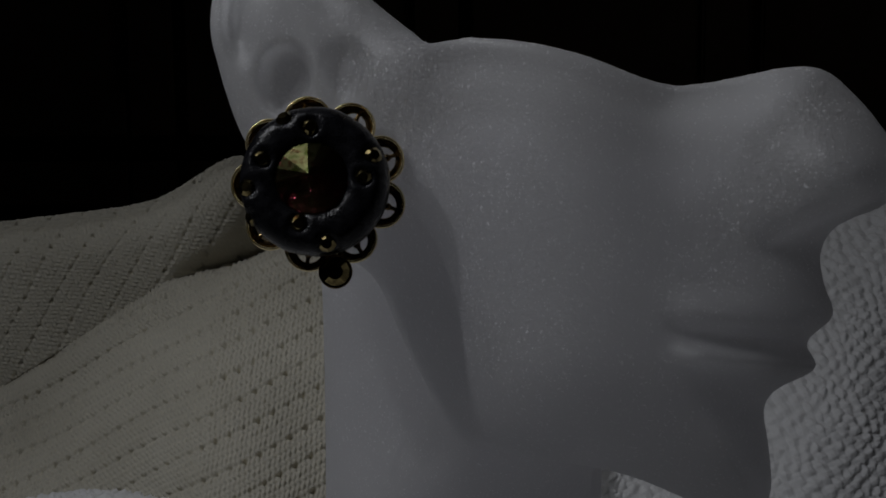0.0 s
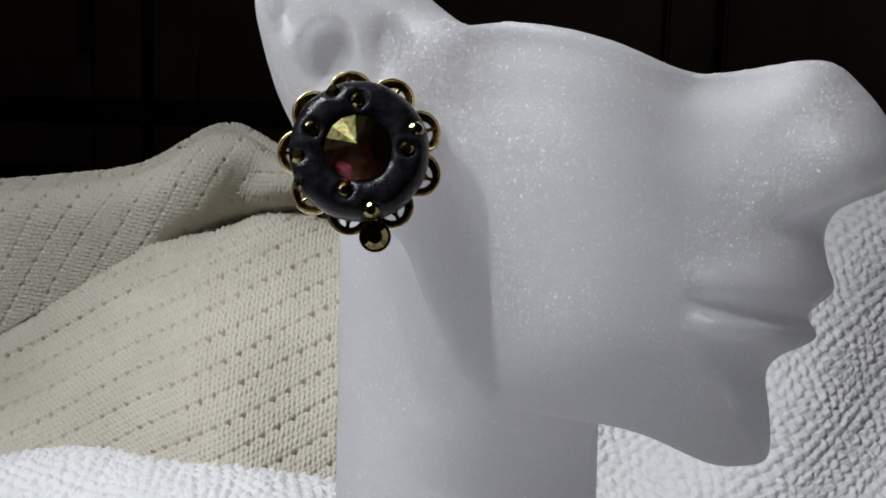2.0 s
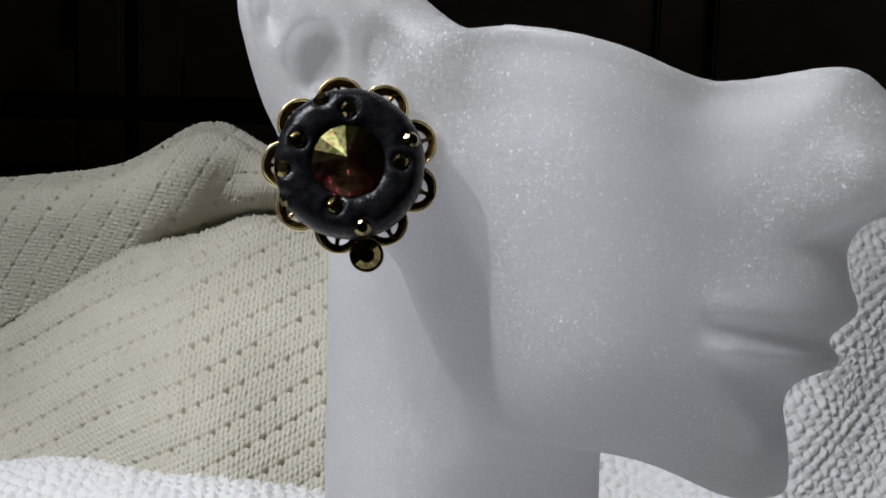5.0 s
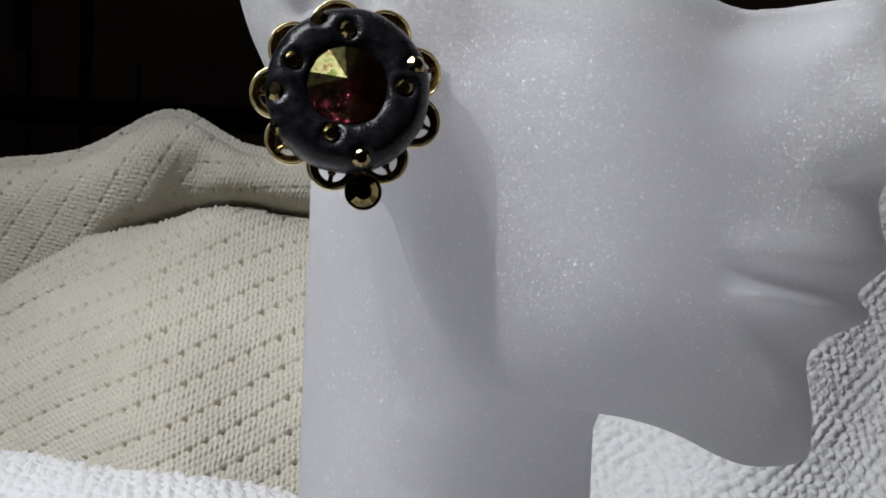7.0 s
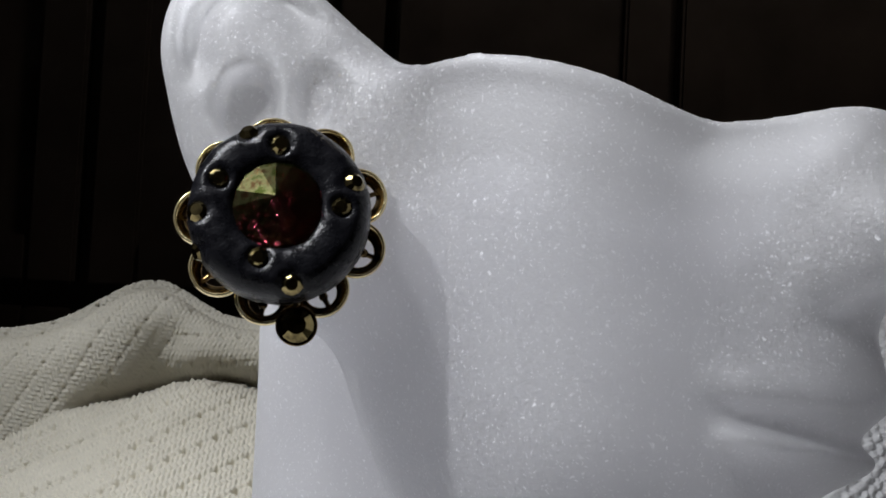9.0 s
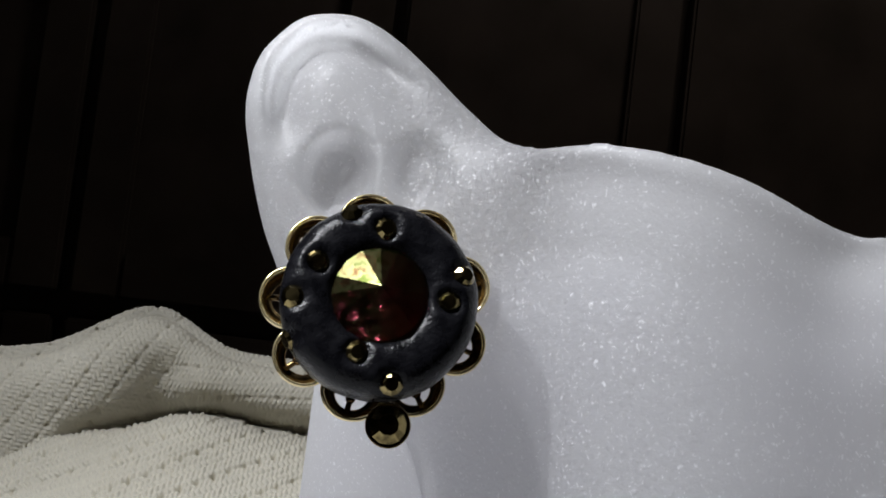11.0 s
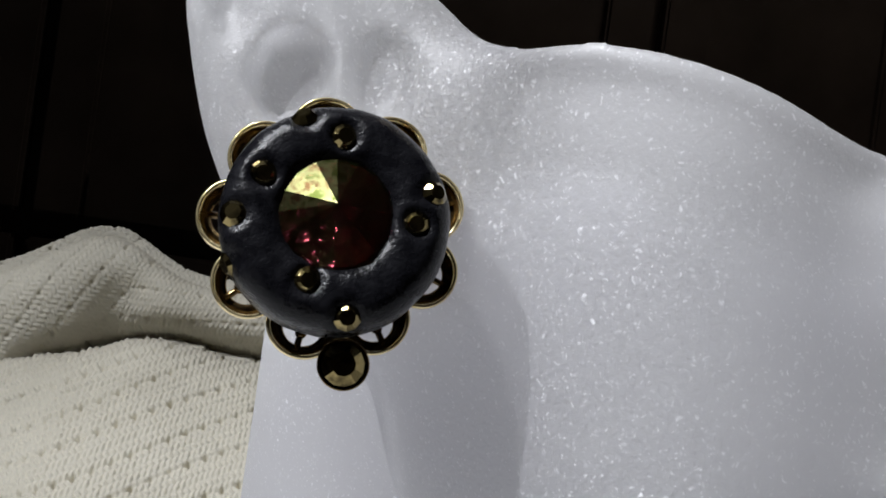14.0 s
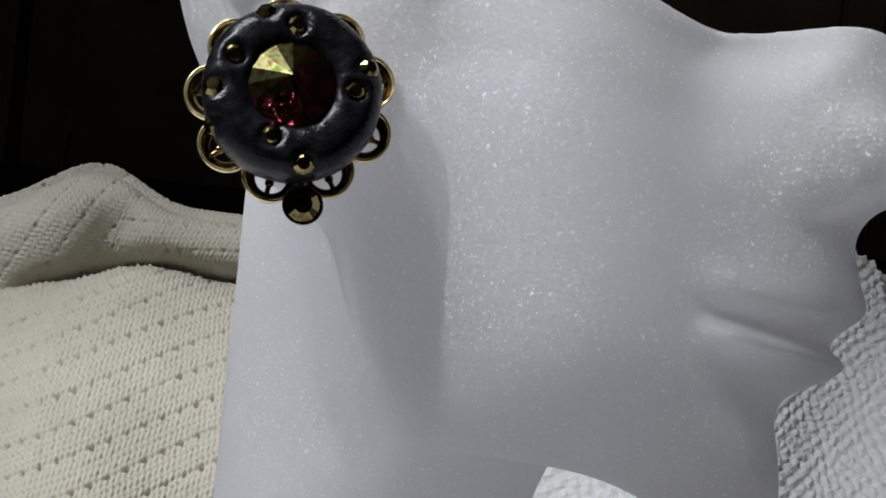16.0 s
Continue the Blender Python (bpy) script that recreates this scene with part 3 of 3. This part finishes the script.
def cream_place(uv):
    """u: across; v: up the front, over the top and down behind."""
    x, v = uv.T
    top = cream_top(x)
    z = np.minimum(v, 2 * top - v + 0.012)
    r = 0.022
    turn = np.clip((v - (top - r)) / r, 0, 1)
    over = np.clip(v - top, 0, None)
    crease = crease_at(x)
    low = np.sqrt(np.clip((crease - z) / 0.020, 0, 1) * (2 - np.clip((crease - z) / 0.020, 0, 1)))
    upper = 0.632 + 0.030 * np.exp(-((z - crease) / 0.007) ** 2) - 0.010 * np.sin(np.clip((z - crease) / 0.05, 0, 1) * math.pi) + 0.012 * np.exp(-((x + 0.114 - 0.25 * (z - 0.005)) / 0.013) ** 2) * step(0.055, 0.03, z) * step(-0.01, 0.015, z)
    near = step(-0.160, -0.112, x)
    upper = 0.612 + near * (upper - 0.612) - 0.34 * np.clip(z - crease, 0, 1)
    lower = 0.612 - 0.034 * (0.3 + 0.7 * near) * low - 0.012 * np.sin(np.clip((crease - z) / 0.13, 0, 1) * math.pi) - 0.60 * np.clip(crease - 0.02 - z, 0, 1)
    lower = lower + 0.004 * np.sin(x * 42 + z * 30)
    y = np.where(z > crease, upper, lower) + 0.018 * (1 - np.sqrt(1 - turn ** 2)) + 0.6 * over
    return np.stack([x, y, z], 1)


def knit_relief(x, v, ang, seed, depth):
    """Height of slanted stitches in rows at an angle, with a pricked row of eyelets every 13 mm."""
    c, s = math.cos(ang), math.sin(ang)
    wob = 0.0010 * np.sin(x * 57 + v * 31 + seed) + 0.0006 * np.sin(x * 120 - v * 150 + 2 * seed)
    a, b = (x + 0.10) * c + (v + 0.03) * s + wob, -(x + 0.10) * s + (v + 0.03) * c + 0.8 * wob
    pitch, row, gap = 0.0024, 0.0026, 0.0130
    j = np.floor(b / row)
    slant = np.where(j % 2 == 0, 1, -1) * 0.45 * (b / row - j - 0.5)
    leg = 0.5 + 0.5 * np.cos(2 * math.pi * (a / pitch + slant + 0.5 * (j % 2)))
    belly = np.sin(math.pi * (b / row - j)) ** 2
    i = np.floor(a / pitch)
    chance = np.modf(np.abs(np.sin(i * 12.9898 + j * 78.233 + seed) * 43758.5453))[0]
    h = 0.00135 * (0.45 + 0.55 * chance) * leg * (0.45 + 0.55 * belly)
    line = np.round(b / gap)
    step_a = 3 * pitch
    k = np.round(a / step_a - 0.5 * (line % 2))
    da, db = a - (k + 0.5 * (line % 2)) * step_a, b - line * gap
    size = np.modf(np.abs(np.sin(k * 39.425 + line * 17.131 + seed) * 24634.6345))[0]
    h -= 0.00035 * np.exp(-(db / 0.0014) ** 2)
    h -= (0.0010 + 0.0026 * size) * np.exp(-(da / 0.00085) ** 2 - (db / 0.00095) ** 2)
    return depth * h


def relief_sheet(place, us, vs, relief, chosen):
    """A fine sheet with its relief raised along the normals; chosen: which of its squares are kept."""
    uu, vv = np.meshgrid(us, vs, indexing="ij")
    uv = np.stack([uu.ravel(), vv.ravel()], 1)
    idx = np.arange(len(uv)).reshape(uu.shape)
    quads = np.stack([idx[:-1, :-1], idx[1:, :-1], idx[1:, 1:], idx[:-1, 1:]], -1).reshape(-1, 4)
    f = quads[chosen(*uv[quads[:, 0]].T)]
    used, local = np.unique(f, return_inverse=True)
    uv, e = uv[used], 1e-3
    p = place(uv)
    nn = np.cross(place(uv + (e, 0)) - p, place(uv + (0, e)) - p)
    nn /= np.linalg.norm(nn, axis=1, keepdims=True) + 1e-12
    return p + nn * relief(*uv.T)[:, None], local.reshape(-1, 4)


def crease_at(x):
    return 0.008 - 0.26 * np.clip(-0.100 - x, 0, 1) - 0.36 * np.clip(-0.155 - x, 0, 1) - 0.05 * np.clip(x + 0.07, 0, 1) + 0.004 * np.exp(-((x + 0.085) / 0.02) ** 2)


def cream():
    split = lambda x, v: x + 0.114 - 0.25 * (v - 0.005)
    us, vs = np.arange(-0.272, 0.052, 0.00052), np.arange(-0.150, 0.086, 0.00052)
    zones = ((27, 3, 1.7, lambda x, v: v < crease_at(x)), (58, 4, 0.8, lambda x, v: (v >= crease_at(x)) & (split(x, v) < 0)),
             (3, 5, 0.8, lambda x, v: (v >= crease_at(x)) & (split(x, v) >= 0)))
    body = [relief_sheet(cream_place, us, vs, lambda x, v: knit_relief(x, v, radians(ang), seed, depth), lambda x, v: (v < cream_top(x) + 0.02) & chosen(x, v))
            for ang, seed, depth, chosen in zones]
    back = sheet(cream_place, np.linspace(-0.275, 0.055, 120), np.linspace(-0.168, 0.10, 90), 0.0045)
    return cloth("cream_knit", list(zip(("lower_fold", "side_fold", "upper_fold", "lining"), [*body, back])), CREAM, "cream eyelet-knit wool cloth draped in a deep fold")


def white_place(uv):
    """u: across; v: from the table's front edge back, then up the heap and over it."""
    x, v = uv.T
    flat = 0.24 + 0.16 * (1 - step(-0.03, 0.03, x))
    top = 0.013 + 0.056 * step(0.04, 0.195, x) - 0.35 * np.clip(x - 0.28, 0, 1) + 0.003 * np.sin(x * 80)
    back = 0.26 + flat
    lo = TABLE(back) + 0.012
    t = v - flat
    bend = 0.04
    y_flat = 0.26 + v
    q = np.clip(t / bend, 0, 1)
    y = np.where(t < 0, y_flat, back + bend * 0.6 * np.sin(q * math.pi / 2))
    rise = np.where(t < 0, 0, bend * 0.6 * (1 - np.cos(q * math.pi / 2)) + np.clip(t - bend, 0, None))
    high = top - lo
    over = np.clip(rise - high, 0, None)
    z = np.where(t < 0, TABLE(y_flat) + 0.012, lo + np.minimum(rise, 2 * high - rise))
    cap = np.clip((rise - (high - 0.02)) / 0.02, 0, 1)
    y = y + 0.02 * (1 - np.sqrt(1 - cap ** 2)) + 0.7 * over
    wave = 0.006 * np.sin(x * 27 + v * 20) + 0.005 * np.sin(x * 48 - v * 34 + 1)
    y = y + np.where(t < 0, 0, 1) * wave * 1.4 * q + 0.55 * np.minimum(rise, high)
    swell = 0.028 * np.exp(-((v - 0.25) / 0.055) ** 2) * (1 - step(-0.05, 0.03, x)) * (1 + 0.12 * np.sin(x * 31))
    z = z + np.where(t < 0, 1, 0) * (wave * 0.6 + swell)
    return np.stack([x, y, z], 1)


def bobble_relief(x, v):
    """Height of small oblong nubs, close together in staggered slanting rows and leaning every way."""
    ang = radians(-24)
    c, s = math.cos(ang), math.sin(ang)
    wob = 0.0012 * np.sin(x * 61 + v * 23) + 0.0008 * np.sin(x * 170 - v * 130 + 1)
    a, b = (x - 0.08) * c + (v - 0.28) * s + wob, -(x - 0.08) * s + (v - 0.28) * c + 0.7 * wob
    h = np.zeros_like(x)
    for pu, pv, shift, high in ((0.0060, 0.0052, 0.0, 1.0), (0.0071, 0.0063, 0.0023, 0.8)):
        j = np.round((b + shift) / pv)
        i = np.round((a + shift) / pu - 0.5 * (j % 2))
        one = np.modf(np.abs(np.sin(i * 12.9898 + j * 78.233 + shift * 900) * 43758.5453))[0]
        two = np.modf(np.abs(np.sin(i * 39.346 + j * 11.135 + shift * 700) * 24634.6345))[0]
        da, db = a + shift - (i + 0.5 * (j % 2)) * pu + 0.0016 * (one - 0.5), b + shift - j * pv + 0.0014 * (two - 0.5)
        lean = 0.6 + 1.9 * (np.modf(7.31 * one + 3.77 * two)[0] - 0.5)
        along, cross = da * np.cos(lean) + db * np.sin(lean), db * np.cos(lean) - da * np.sin(lean)
        nub = np.exp(-((along / 0.0025) ** 2 + (cross / 0.0016) ** 2) ** 1.3)
        h = np.maximum(h, high * (0.0016 + 0.0014 * one) * nub)
    return h + 0.0004 * np.sin(a * 2400) * np.sin(b * 2100 + 1)


def white():
    us, vs = np.arange(-0.28, 0.30, 0.0006), np.arange(0.06, 0.50, 0.0006)
    face = relief_sheet(white_place, us, vs, bobble_relief, lambda x, v: (x > 0.015) | ((v > 0.17) & (v < 0.36)))
    back = sheet(white_place, np.linspace(-0.29, 0.37, 110), np.linspace(-0.21, 0.53, 150), 0.0030)
    return cloth("white_knit", [("bobble_face", face), ("lining", back)], WHITE, "chunky white bobble-knit cloth spread over the table")


cream()
white()
